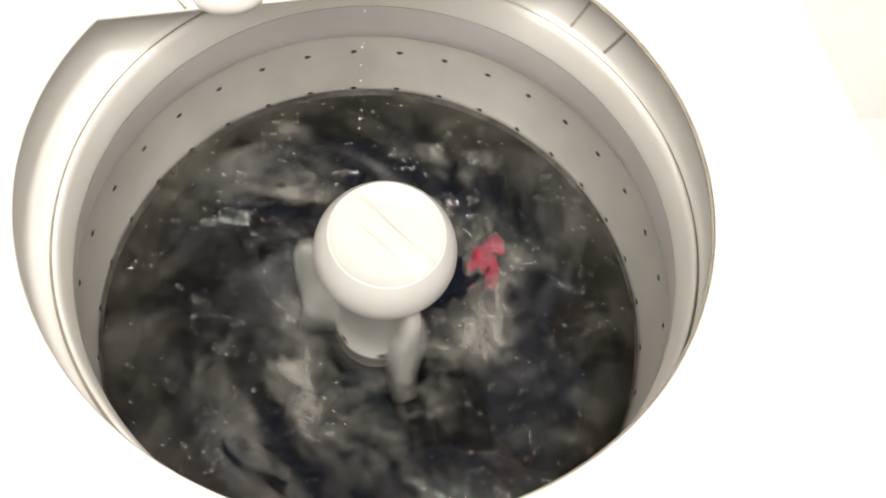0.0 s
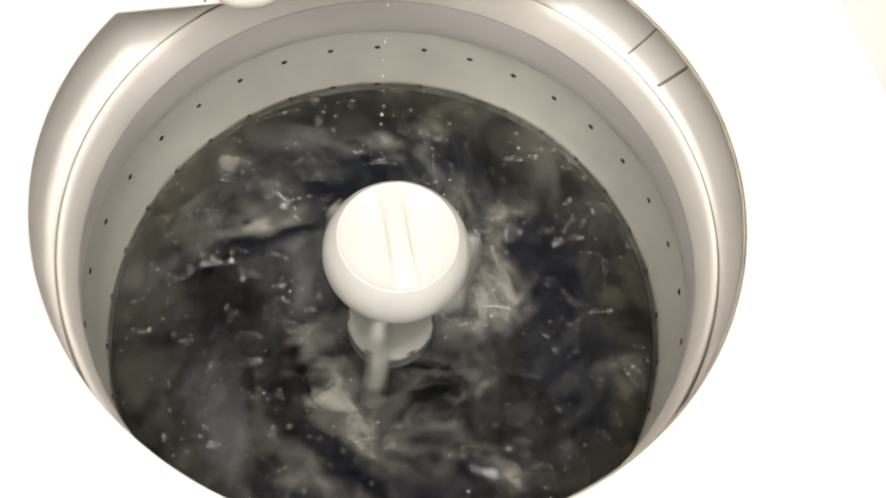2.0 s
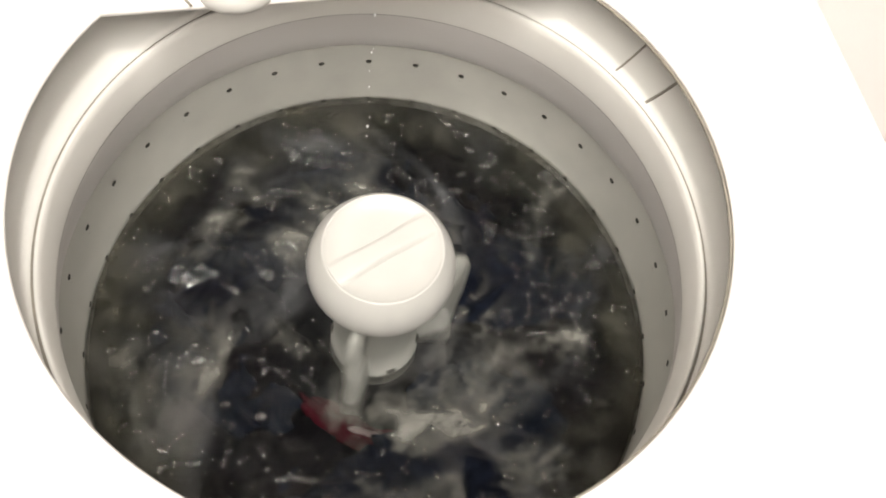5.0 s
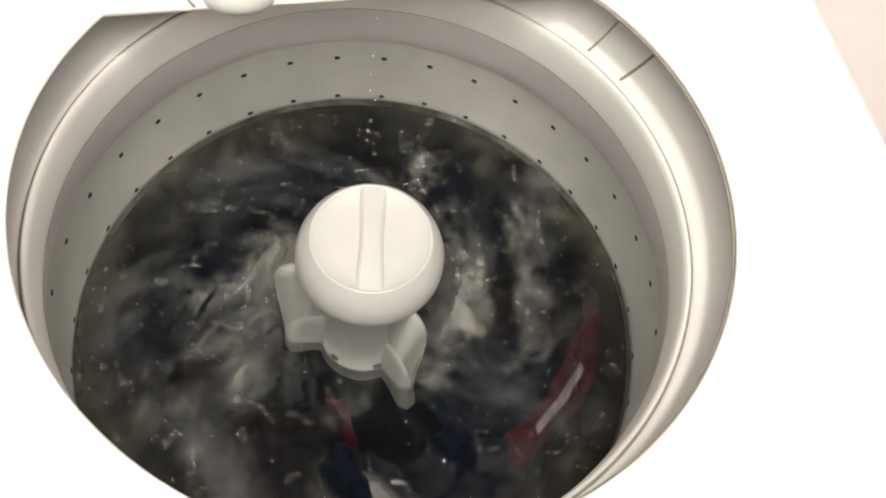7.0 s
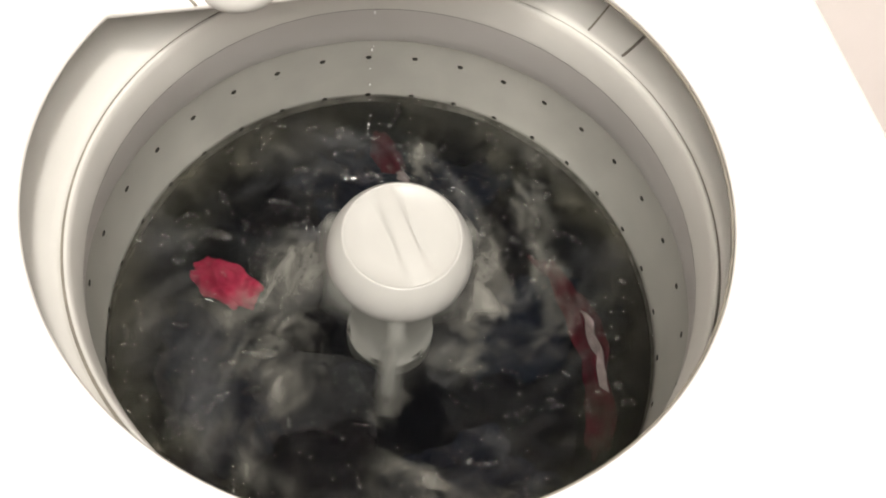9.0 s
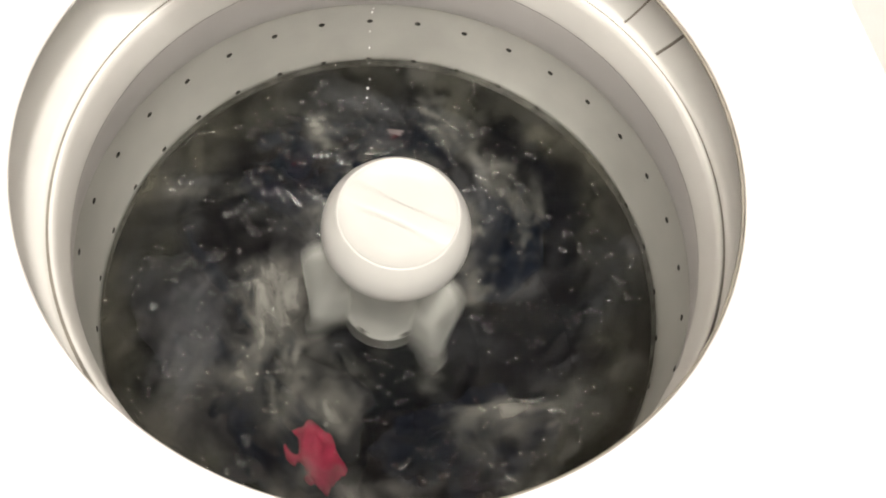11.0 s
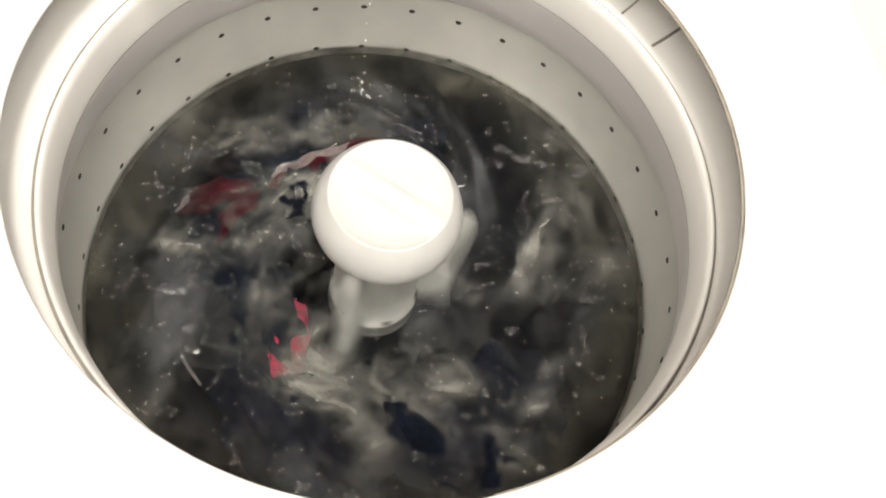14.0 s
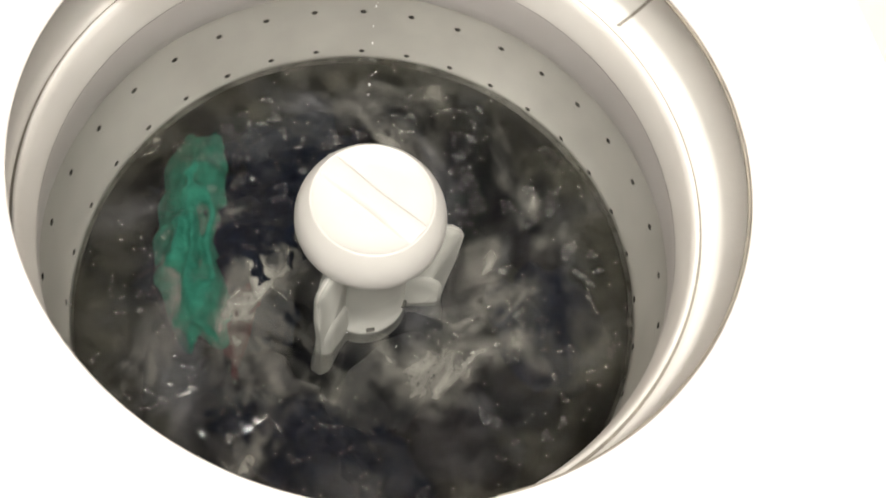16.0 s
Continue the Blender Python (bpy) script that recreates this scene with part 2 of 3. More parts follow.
M_WATER = water_skin()
M_SUDS = murk("grey_suds", (0.12, 0.116, 0.105), (0.33, 0.322, 0.298), 12, 0.43, 0.62, 0.92, 3.1, 0.0, 1.7, (7, 0.47, 0.59), None, 70, 0.5, 0.40)
M_CLOUD = murk("cloudy_water", (0.055, 0.056, 0.063), (0.21, 0.211, 0.226), 10, 0.41, 0.64, 0.78, 7.7, 0.0, 1.8, (6, 0.46, 0.61), None, 0, 0.8, 0.30)
M_RIM = murk("olive_rim_water", (0.026, 0.0245, 0.018), (0.125, 0.119, 0.096), 15, 0.36, 0.62, 0.96, 2.3, 0.28, 1.8, None, (0.190, 0.266), 0, 0.2, 0.3)
M_DEEP = murk("deep_murky_water", (0.0006, 0.0008, 0.0016), (0.0032, 0.0036, 0.0055), 7, 0.3, 0.7, 0.98, 1.3, 0.88, 1.6, None, None, 0, 1.2)
# Opaque pale grey stands in for the sparkle of clear drops.
M_DROP, nt_, b_ = material("pale_sparkle_drop")
b_.inputs["Base Color"].default_value, b_.inputs["Roughness"].default_value = (0.85, 0.85, 0.85, 1), 0.05
# glow for the diffuser of the added panel
M_GLOW, nt_, b_ = material("added_panel_glow")
b_.inputs["Emission Color"].default_value, b_.inputs["Emission Strength"].default_value = (1.0, 0.955, 0.88, 1), 4.0


# ---- mesh helpers ----
def part(name, bm, mat, parent=None, label="", smooth=True):
    me = bpy.data.meshes.new(name)
    bmesh.ops.recalc_face_normals(bm, faces=bm.faces)
    bm.to_mesh(me)
    bm.free()
    for p in me.polygons:
        p.use_smooth = smooth
    for mm in (mat if isinstance(mat, (list, tuple)) else [mat]):
        me.materials.append(mm)
    ob = new(name, me)
    ob.parent = parent
    if label:
        ob["label"] = label
    return ob


def empty(name, m=None):
    ob = new(name)
    ob.empty_display_size = 0.02
    if m is not None:
        ob.matrix_basis = m
    return ob


def lathe(bm, profile, n=128, closed=False):
    """Turns a profile of (radius, height) about the z axis."""
    rings = []
    for r, z in profile:
        if r < 1e-6:
            rings.append([bm.verts.new((0, 0, z))])
        else:
            rings.append([bm.verts.new((r * math.cos(2 * math.pi * i / n), r * math.sin(2 * math.pi * i / n), z)) for i in range(n)])
    pairs = list(zip(rings, rings[1:])) + ([(rings[-1], rings[0])] if closed else [])
    for a, b in pairs:
        for i in range(n):
            j = (i + 1) % n
            if len(a) == 1 and len(b) == 1:
                continue
            if len(a) == 1:
                bm.faces.new((a[0], b[i], b[j]))
            elif len(b) == 1:
                bm.faces.new((a[i], a[j], b[0]))
            else:
                bm.faces.new((a[i], a[j], b[j], b[i]))
    return bm


def box(bm, m, sx, sy, sz, bevel=0.0, seg=2):
    made = bmesh.ops.create_cube(bm, size=1.0, matrix=m @ Matrix.Diagonal((sx, sy, sz, 1)))
    if bevel:
        edges = {e for v in made["verts"] for e in v.link_edges}
        bmesh.ops.bevel(bm, geom=list(edges), offset=bevel, segments=seg, affect="EDGES", profile=0.6)
    return bm


# ---- the room ----
def slab(name, x0, x1, y0, y1, z0, z1, mat, label):
    bm = bmesh.new()
    box(bm, Matrix.Translation(((x0 + x1) / 2, (y0 + y1) / 2, (z0 + z1) / 2)), x1 - x0, y1 - y0, z1 - z0)
    ob = part(name, bm, mat, None, "", False)
    ob.matrix_basis = pose(0, 0, 0, 0, 0, TURN)
    return tagged(ob, label, name.split("_")[0], "", "structure")


slab("floor", -1.6, 1.6, -1.6, 1.1, -0.1, 0.0, M_FLOOR, "pale pinkish vinyl laundry floor")
slab("ceiling", -1.6, 1.6, -1.6, 1.1, 2.45, 2.55, M_CEIL_DIMMED, "unseen plain grey ceiling, dimmed to keep water reflections dark")
slab("wall_north", -1.6, 1.6, 0.56, 0.66, 0.0, 1.15, M_WALL_PALE, "pale painted lower wall behind the washer")
slab("wall_north_upper", -1.6, 1.6, 0.56, 0.66, 1.15, 2.45, M_WALL_DIMMED, "unseen upper wall behind the washer, dimmed for darker water reflections")
# South and west walls are unseen; they close the room in the dimmed paint.
slab("wall_south", -1.6, 1.6, -1.6, -1.5, 0.0, 2.45, M_WALL_DIMMED, "pale painted wall")
slab("wall_west", -1.6, -1.5, -1.5, 0.56, 0.0, 2.45, M_WALL_DIMMED, "pale painted wall")
slab("wall_east", 1.5, 1.6, -1.5, 0.56, 0.0, 2.45, M_WALL_PALE, "pale painted wall")


def added_lights():
    # fixtures made up to go with the two added lamps
    th = empty("added_panel_light", pose(FILL_PANEL[0], FILL_PANEL[1], 2.45, 0, 0, TURN))
    tagged(th, "added wide white ceiling panel light with a glowing diffuser, out of view", "ceiling light")
    bm = bmesh.new()
    box(bm, Matrix.Translation((0, 0, -0.015)), 1.58, 0.98, 0.03, 0.004)
    part("housing", bm, M_CEIL_DIMMED, th, "", False)
    bm = bmesh.new()
    box(bm, Matrix.Translation((0, 0, -0.042)), 1.52, 0.92, 0.024, 0.008)
    part("diffuser", bm, M_GLOW, th, "glowing white diffuser of the added panel", False)
    th = empty("added_downlight", pose(GLINT_LAMP[0], GLINT_LAMP[1], 2.45))
    tagged(th, "added round white ceiling downlight, out of view", "ceiling light")
    bm = bmesh.new()
    lathe(bm, [(0.0, -0.004), (0.104, -0.004), (0.108, -0.04), (0.118, -0.042), (0.124, -0.034), (0.126, 0.0)], 40)
    part("trim_ring", bm, M_CEIL_DIMMED, th)


added_lights()


# ---- the washer's cabinet and deck ----
R_OPEN, CHORD, CHORD_DIR = 0.2330, 0.154, 106.6


def opening(angle, grow=0.0):
    """The deck's opening: a circle cut by a straight back edge."""
    r = R_OPEN + 0.0042 * max(0.0, math.cos(math.radians(angle - 176))) ** 3
    c = math.cos(math.radians(angle - CHORD_DIR))
    if c > 0.05:
        r = min(r, CHORD / c)
    return r + grow


def washer():
    th = empty("washing_machine", pose(0, 0, 0))
    tagged(th, "white enamelled top-loading washing machine with its lid open", "washing machine")
    n = 360
    # deck: rolled lip, then a flat top out to the rounded cabinet edge
    bm = bmesh.new()
    loops = []
    lip = [(0.014, -0.008), (0.006, -0.0075), (0.0016, -0.0055), (0.0, -0.002), (0.0012, 0.0008), (0.004, 0.0022), (0.010, 0.003), (0.020, 0.0032)]
    angles = sorted([i * 360 / n for i in range(n)] + [CHORD_DIR - 48.6, CHORD_DIR + 48.6])
    n = len(angles)
    for g, dz in lip:
        loops.append([bm.verts.new(((opening(a) + g) * math.cos(math.radians(a)), (opening(a) + g) * math.sin(math.radians(a)), DECK_Z + dz)) for a in angles])
    hx, hy0, hy1, cr = 0.372, -0.36, 0.345, 0.03

    def outer(a, inset):
        d = math.radians(a - TURN)
        c, s = math.cos(d), math.sin(d)
        k = min((hx - inset) / abs(c) if abs(c) > 1e-6 else 9, ((hy1 - inset) / s) if s > 1e-6 else 9, ((hy0 + inset) / s) if s < -1e-6 else 9)
        return k * math.cos(math.radians(a)), k * math.sin(math.radians(a))
    for inset, dz in ((0.04, 0.003), (0.014, 0.002), (0.006, -0.001), (0.001, -0.008), (0.0, -0.018), (0.0, -0.06)):
        loops.append([bm.verts.new((*outer(a, inset), DECK_Z + dz)) for a in angles])
    for a, b in zip(loops, loops[1:]):
        for i in range(n):
            j = (i + 1) % n
            bm.faces.new((a[i], a[j], b[j], b[i]))
    part("deck", bm, M_DECK, th)
    bm = bmesh.new()
    for sx, sy, px, py in ((0.012, 0.69, -hx + 0.008, -0.008), (0.012, 0.69, hx - 0.008, -0.008), (0.72, 0.012, 0, hy0 + 0.008), (0.72, 0.012, 0, hy1 - 0.008)):
        box(bm, pose(0, 0, 0, 0, 0, TURN) @ Matrix.Translation((px, py, (DECK_Z - 0.02) / 2)), sx, sy, DECK_Z - 0.06, 0.002)
    part("cabinet", bm, M_DECK, th, "", False)
    # joint of the rear panel beside the opening
    bm = bmesh.new()
    d = Vector((-0.1824 + 0.1600, 0.1271 - 0.1065, 0)).normalized()
    a, b = Vector((-0.1560, 0.1110, DECK_Z + 0.0036)), Vector((-0.204, 0.155, DECK_Z + 0.0032))
    mid, ang = (a + b) / 2, math.degrees(math.atan2((b - a).y, (b - a).x))
    box(bm, pose(*mid, 0, 0, ang), (b - a).length, 0.0018, 0.0016)
    part("panel_joint", bm, M_SEAM_AND_SHADE, th, "dark joint line in the rear panel", False)
    # thin grey strip that paints the shade under the opening's lip
    bm = bmesh.new()
    rows = []
    for k in range(121):
        a = -72 + 146 * k / 120
        q = opening(a)
        c, w = math.cos(math.radians(a)), math.sin(math.radians(a))
        rows.append([bm.verts.new(((q + g) * c, (q + g) * w, DECK_Z + dz)) for g, dz in ((0.001, -0.0042), (-0.0009, -0.0046), (-0.0009, -0.0060), (0.002, -0.0064))])
    for a, b in zip(rows, rows[1:]):
        for i in range(3):
            bm.faces.new((a[i], a[i + 1], b[i + 1], b[i]))
    part("lip_shade", bm, M_SEAM_AND_SHADE, th, "thin grey strip for the shade under the opening's lip")
    # rounded dispenser knob at the back edge
    bm = bmesh.new()
    bmesh.ops.create_uvsphere(bm, u_segments=40, v_segments=20, radius=1.0, matrix=Matrix.LocRotScale((-0.1290, 0.1315, DECK_Z + 0.003), Euler((0, 0, math.radians(16))), (0.0275, 0.0195, 0.013)))
    part("lid_bumper", bm, M_CAP, th, "rounded white bumper on the deck's back edge")
    return th


washer()


# ---- tub cover ring ----
def tub_cover():
    th = empty("tub_cover_ring", pose(0, 0, ZW))
    tagged(th, "pale cream plastic tub cover ring with moulded ribs", "tub ring")
    bm = bmesh.new()
    lathe(bm, [(0.2385, 0.100), (0.2375, 0.125), (0.2385, 0.1325), (0.2410, 0.1350), (0.2450, 0.1355), (0.256, 0.1385), (0.266, 0.1425), (0.274, 0.1465), (0.281, 0.1510), (0.288, 0.1565), (0.293, 0.1580), (0.293, 0.090)], 160)
    part("cover", bm, M_TUB, th)

    def rib(angle, wide, mat, name, skew=0.0):
        bm = bmesh.new()
        pts = [(0.2415, 0.1353), (0.250, 0.1369), (0.258, 0.1393), (0.266, 0.1425), (0.272, 0.1455), (0.279, 0.1497), (0.286, 0.1550)]
        rows = []
        for k, (r, z) in enumerate(pts):
            a = math.radians(angle + skew * k / 6)
            c, s = math.cos(a), math.sin(a)
            nx = Vector((-s, c, 0)) * wide / 2
            o = Vector((r * c, r * s, z))
            up = Vector((-c * 0.0010, -s * 0.0010, 0.0016))
            rows.append([bm.verts.new(o - nx), bm.verts.new(o - nx + up), bm.verts.new(o + nx + up), bm.verts.new(o + nx)])
        for a, b in zip(rows, rows[1:]):
            for i in range(3):
                bm.faces.new((a[i], b[i], b[i + 1], a[i + 1]))
        part(name, bm, mat, th, "thin dark moulded rib line")
    rib(40.0, 0.0020, M_SEAM_AND_SHADE, "rib")
    rib(49.0, 0.0013, M_SEAM_AND_SHADE, "rib")
    return th


# ---- basket with balance ring ----
def basket():
    th = empty("wash_basket", pose(0, 0, ZW))
    tagged(th, "grey enamelled wash basket with two rows of drain holes", "wash basket")
    bm = bmesh.new()
    lathe(bm, [(0.258, 0.0285), (0.2545, 0.031), (0.2460, 0.052), (0.2390, 0.074), (0.2352, 0.090), (0.2345, 0.094)], 160)
    part("ring_underside", bm, M_RING, th, "smooth mauve-grey inner face of the balance ring")
    bm = bmesh.new()
    lathe(bm, [(0.2345, 0.0945), (0.2335, 0.100), (0.2335, 0.125), (0.2342, 0.1315), (0.2362, 0.1338), (0.2368, 0.128), (0.2368, 0.10)], 160)
    part("balance_ring", bm, M_TUB, th)
    # dark joint between basket and cover
    bm = bmesh.new()
    lathe(bm, [(0.2364, 0.1322), (0.2388, 0.1322)], 160)
    part("joint", bm, M_SEAM_AND_SHADE, th, "thin dark gap beside the tub cover")
    # pierced wall
    bm = bmesh.new()
    n, r = 136, 0.260
    step = 2 * math.pi / n
    ph = math.radians(156.84)
    pl = math.radians(82.63)

    def v(a, z):
        return bm.verts.new((r * math.cos(a), r * math.sin(a), z))
    hh, holes = 0.0075, []
    levels = [(0.030, hh, None), (hh, -hh, ph), (-hh, -0.061 + hh, None), (-0.061 + hh, -0.061 - hh, pl), (-0.061 - hh, -0.13, None), (-0.13, -0.36, None)]
    for z0, z1, p in levels:
        base = (p if p is not None else ph) - step / 2
        for i in range(n):
            a0, a1 = base + i * step, base + (i + 1) * step
            if p is None or i % 4:
                bm.faces.new((v(a0, z0), v(a1, z0), v(a1, z1), v(a0, z1)))
                continue
            am, zm = (a0 + a1) / 2, (z0 + z1) / 2
            sq = [(a0, z0), (am, z0), (a1, z0), (a1, zm), (a1, z1), (am, z1), (a0, z1), (a0, zm)]
            rim = [v(a, z) for a, z in sq]
            ins = []
            for k, (a, z) in enumerate(sq):
                q = 0.72 if k % 2 == 0 else 1.0
                ins.append(v(am + (a - am) / (step / 2) * 0.0031 / r * q, zm + (z - zm) / hh * 0.0027 * q))
            holes.append([w.co.copy() for w in ins])
            for k in range(8):
                bm.faces.new((rim[k], rim[(k + 1) % 8], ins[(k + 1) % 8], ins[k]))
    bmesh.ops.remove_doubles(bm, verts=bm.verts, dist=1e-5)
    wall = part("pierced_wall", bm, M_BASKET, th)
    # short closed tubes, coloured dark for the shade in each hole
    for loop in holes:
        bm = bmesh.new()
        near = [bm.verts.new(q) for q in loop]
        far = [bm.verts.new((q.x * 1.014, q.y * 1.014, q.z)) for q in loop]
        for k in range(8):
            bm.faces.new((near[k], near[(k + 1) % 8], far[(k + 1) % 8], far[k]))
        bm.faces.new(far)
        part("drain_hole", bm, M_HOLE_SHADE, wall, "", False)
    # outer tub: its dark colour carries the shade behind the wall
    bm = bmesh.new()
    lathe(bm, [(0.275, 0.09), (0.275, -0.37), (0.0, -0.37)], 64)
    part("outer_tub", bm, M_OUTER, th, "outer tub behind the basket wall, darkened for shade")
    bm = bmesh.new()
    lathe(bm, [(0.260, -0.359), (0.0, -0.355)], 64)
    part("basket_floor", bm, M_BASKET, th)
    return th


# ---- agitator ----
def agitator():
    th = empty("agitator", pose(0, 0, ZW))
    tagged(th, "off-white plastic agitator with a domed cap and three fins, body shaded darker", "agitator")
    bm = bmesh.new()
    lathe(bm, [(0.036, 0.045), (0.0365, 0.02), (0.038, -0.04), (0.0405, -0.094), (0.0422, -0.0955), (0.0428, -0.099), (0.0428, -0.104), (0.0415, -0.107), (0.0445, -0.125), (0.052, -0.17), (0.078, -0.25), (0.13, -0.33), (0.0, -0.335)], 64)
    part("barrel", bm, M_AGI_SHADED, th)
    # slots are solid blocks in the colour of a shaded opening
    for k in range(6):
        a = math.radians(20 + 60 * k)
        bm = bmesh.new()
        box(bm, pose(0.0412 * math.cos(a), 0.0412 * math.sin(a), -0.0940, 0, 0, 20 + 60 * k), 0.0045, 0.008, 0.004, 0.0012)
        part("drain_slot", bm, M_HOLE_SHADE, th, "small drain slot, its shade painted dark")
    # cap
    bm = bmesh.new()
    ball = [(0.0598 * math.cos(math.radians(e)), 0.0625 + math.sin(math.radians(e)) * (0.0515 if e > 0 else 0.0318)) for e in range(-56, 37, 7)]
    lathe(bm, [(0.030, 0.036)] + ball + [(0.0478, 0.0937), (0.0472, 0.0944), (0.0463, 0.0945), (0.0454, 0.0938), (0.0442, 0.0926), (0.030, 0.0914), (0.0, 0.0910)], 96)
    cap = part("cap", bm, M_CAP, th, "glossy white domed cap")
    bm = bmesh.new()
    # raised bar across the cap: its ends run down into the rim
    rows = []
    for k in range(13):
        x = -0.0452 + 0.0904 * k / 12
        h = 0.0944 + 0.0014 * math.sin(math.pi * k / 12)
        w = 0.0075 + 0.002 * math.cos(math.pi * k / 12) ** 2
        rows.append([bm.verts.new((x, y, z)) for y, z in ((-w - 0.0022, 0.0906), (-w, h - 0.0006), (-w + 0.0025, h), (w - 0.0025, h), (w, h - 0.0006), (w + 0.0022, 0.0906))])
    for a, b in zip(rows, rows[1:]):
        for i in range(5):
            bm.faces.new((a[i], a[i + 1], b[i + 1], b[i]))
    part("grip_bar", bm, M_CAP, cap)
    # fins
    for k in range(3):
        bm = bmesh.new()
        prof = [(0.030, 0.048), (0.056, 0.056), (0.066, 0.055), (0.0730, 0.050), (0.0770, 0.040), (0.0770, 0.0), (0.0755, -0.05), (0.0755, -0.09), (0.078, -0.13), (0.088, -0.17), (0.10, -0.22), (0.115, -0.30), (0.03, -0.30)]
        t = 0.0030
        a = [bm.verts.new((r, -t, z)) for r, z in prof]
        b = [bm.verts.new((r, t, z)) for r, z in prof]
        bm.faces.new(a)
        bm.faces.new(b[::-1])
        for i in range(len(prof)):
            j = (i + 1) % len(prof)
            bm.faces.new((a[i], b[i], b[j], a[j]))
        bmesh.ops.bevel(bm, geom=[e for e in bm.edges if abs(e.verts[0].co.y - e.verts[1].co.y) < 1e-6], offset=0.0018, segments=3, affect="EDGES")
        fin = part("fin", bm, M_AGI_SHADED, th)
        fin.matrix_basis = pose(0, 0, 0, 0, 0, 38 + 120 * k)
        # thick lower paddle of the fin
        bm = bmesh.new()
        secs = []
        for z, ro, w in ((-0.046, 0.060, 0.0030), (-0.054, 0.069, 0.0056), (-0.066, 0.0735, 0.0072), (-0.09, 0.0752, 0.0084), (-0.12, 0.079, 0.0095), (-0.16, 0.088, 0.012), (-0.24, 0.10, 0.014)):
            ring = []
            for q in range(12):
                u = q / 11
                if u < 0.36:
                    x, y = 0.034 + (ro - w * 0.8 - 0.034) * u / 0.36, -w
                elif u > 0.64:
                    x, y = 0.034 + (ro - w * 0.8 - 0.034) * (1 - u) / 0.36, w
                else:
                    c = math.pi * ((u - 0.36) / 0.28 - 0.5)
                    x, y = ro - w * 0.8 + w * 0.8 * math.cos(c), w * math.sin(c)
                ring.append(bm.verts.new((x, y, z)))
            secs.append(ring)
        for s0, s1 in zip(secs, secs[1:]):
            for q in range(11):
                bm.faces.new((s0[q], s0[q + 1], s1[q + 1], s1[q]))
        bm.faces.new(secs[0])
        part("paddle", bm, M_AGI_SHADED, fin)
    return th


# ---- water ----
DISH = 0.048
LAYERS = (0.0, -0.003, -0.010, -0.0016, -0.058)


def sink(x, y):
    """How far the water dips below its edge at x, y."""
    return DISH * max(0.0, 1 - math.hypot(x, y) / 0.2592) ** 1.5


def disc(rmin, rmax, z, dish, rough, seed, rise=0.0, hub=0.0, nr=56, na=180):
    bm = bmesh.new()
    rows = []
    for i in range(nr + 1):
        r = rmin + (rmax - rmin) * i / nr
        row = []
        for k in range(na):
            a = 2 * math.pi * k / na
            x, y = r * math.cos(a), r * math.sin(a)
            h = noise.noise(Vector((x * 14 + seed, y * 14, seed))) * rough + noise.noise(Vector((x * 45 + seed, y * 45, seed))) * rough * 0.35
            h *= min(1.0, (rmax - r) / 0.03 + 0.25)
            row.append(bm.verts.new((x, y, z - dish * (1 - r / rmax) ** 1.5 + h + rise * min(1.0, max(0.0, (r - 0.185) / 0.07)) ** 2 + hub * min(1.0, max(0.0, (0.115 - r) / 0.06)) ** 2)))
        rows.append(row)
    for a, b in zip(rows, rows[1:]):
        for k in range(na):
            j = (k + 1) % na
            bm.faces.new((a[k], a[j], b[j], b[k]))
    return bm


def water():
    made = []
    for name, mat, z, dish, rough, seed, label in (
            ("water_surface", M_WATER, 0.0, DISH, 0.003, 1.0, "rippled glossy wash water surface"),
            ("suds_layer", M_SUDS, LAYERS[1], DISH, 0.003, 4.0, "pale grey suds drifting in the wash water"),
            ("cloud_layer", M_CLOUD, LAYERS[2], DISH, 0.004, 9.0, "cloudy grey wash water"),
            ("rim_water", M_RIM, LAYERS[3], DISH, 0.003, 15.0, "olive brown wash water along the basket wall"),
            ("deep_water", M_DEEP, LAYERS[4], DISH, 0.004, 13.0, "dark murky wash water")):
        th = part(name, disc(0.03 if mat is not M_RIM else 0.15, 0.2592, 0.0, dish, rough, seed, *((0.046, 0.034) if mat is M_DEEP else (0.0, 0.0))), mat)
        th.matrix_basis = pose(0, 0, WATER_Z + z)
        tagged(th, label, "water", "", "structure")
        made.append(th)
    return made


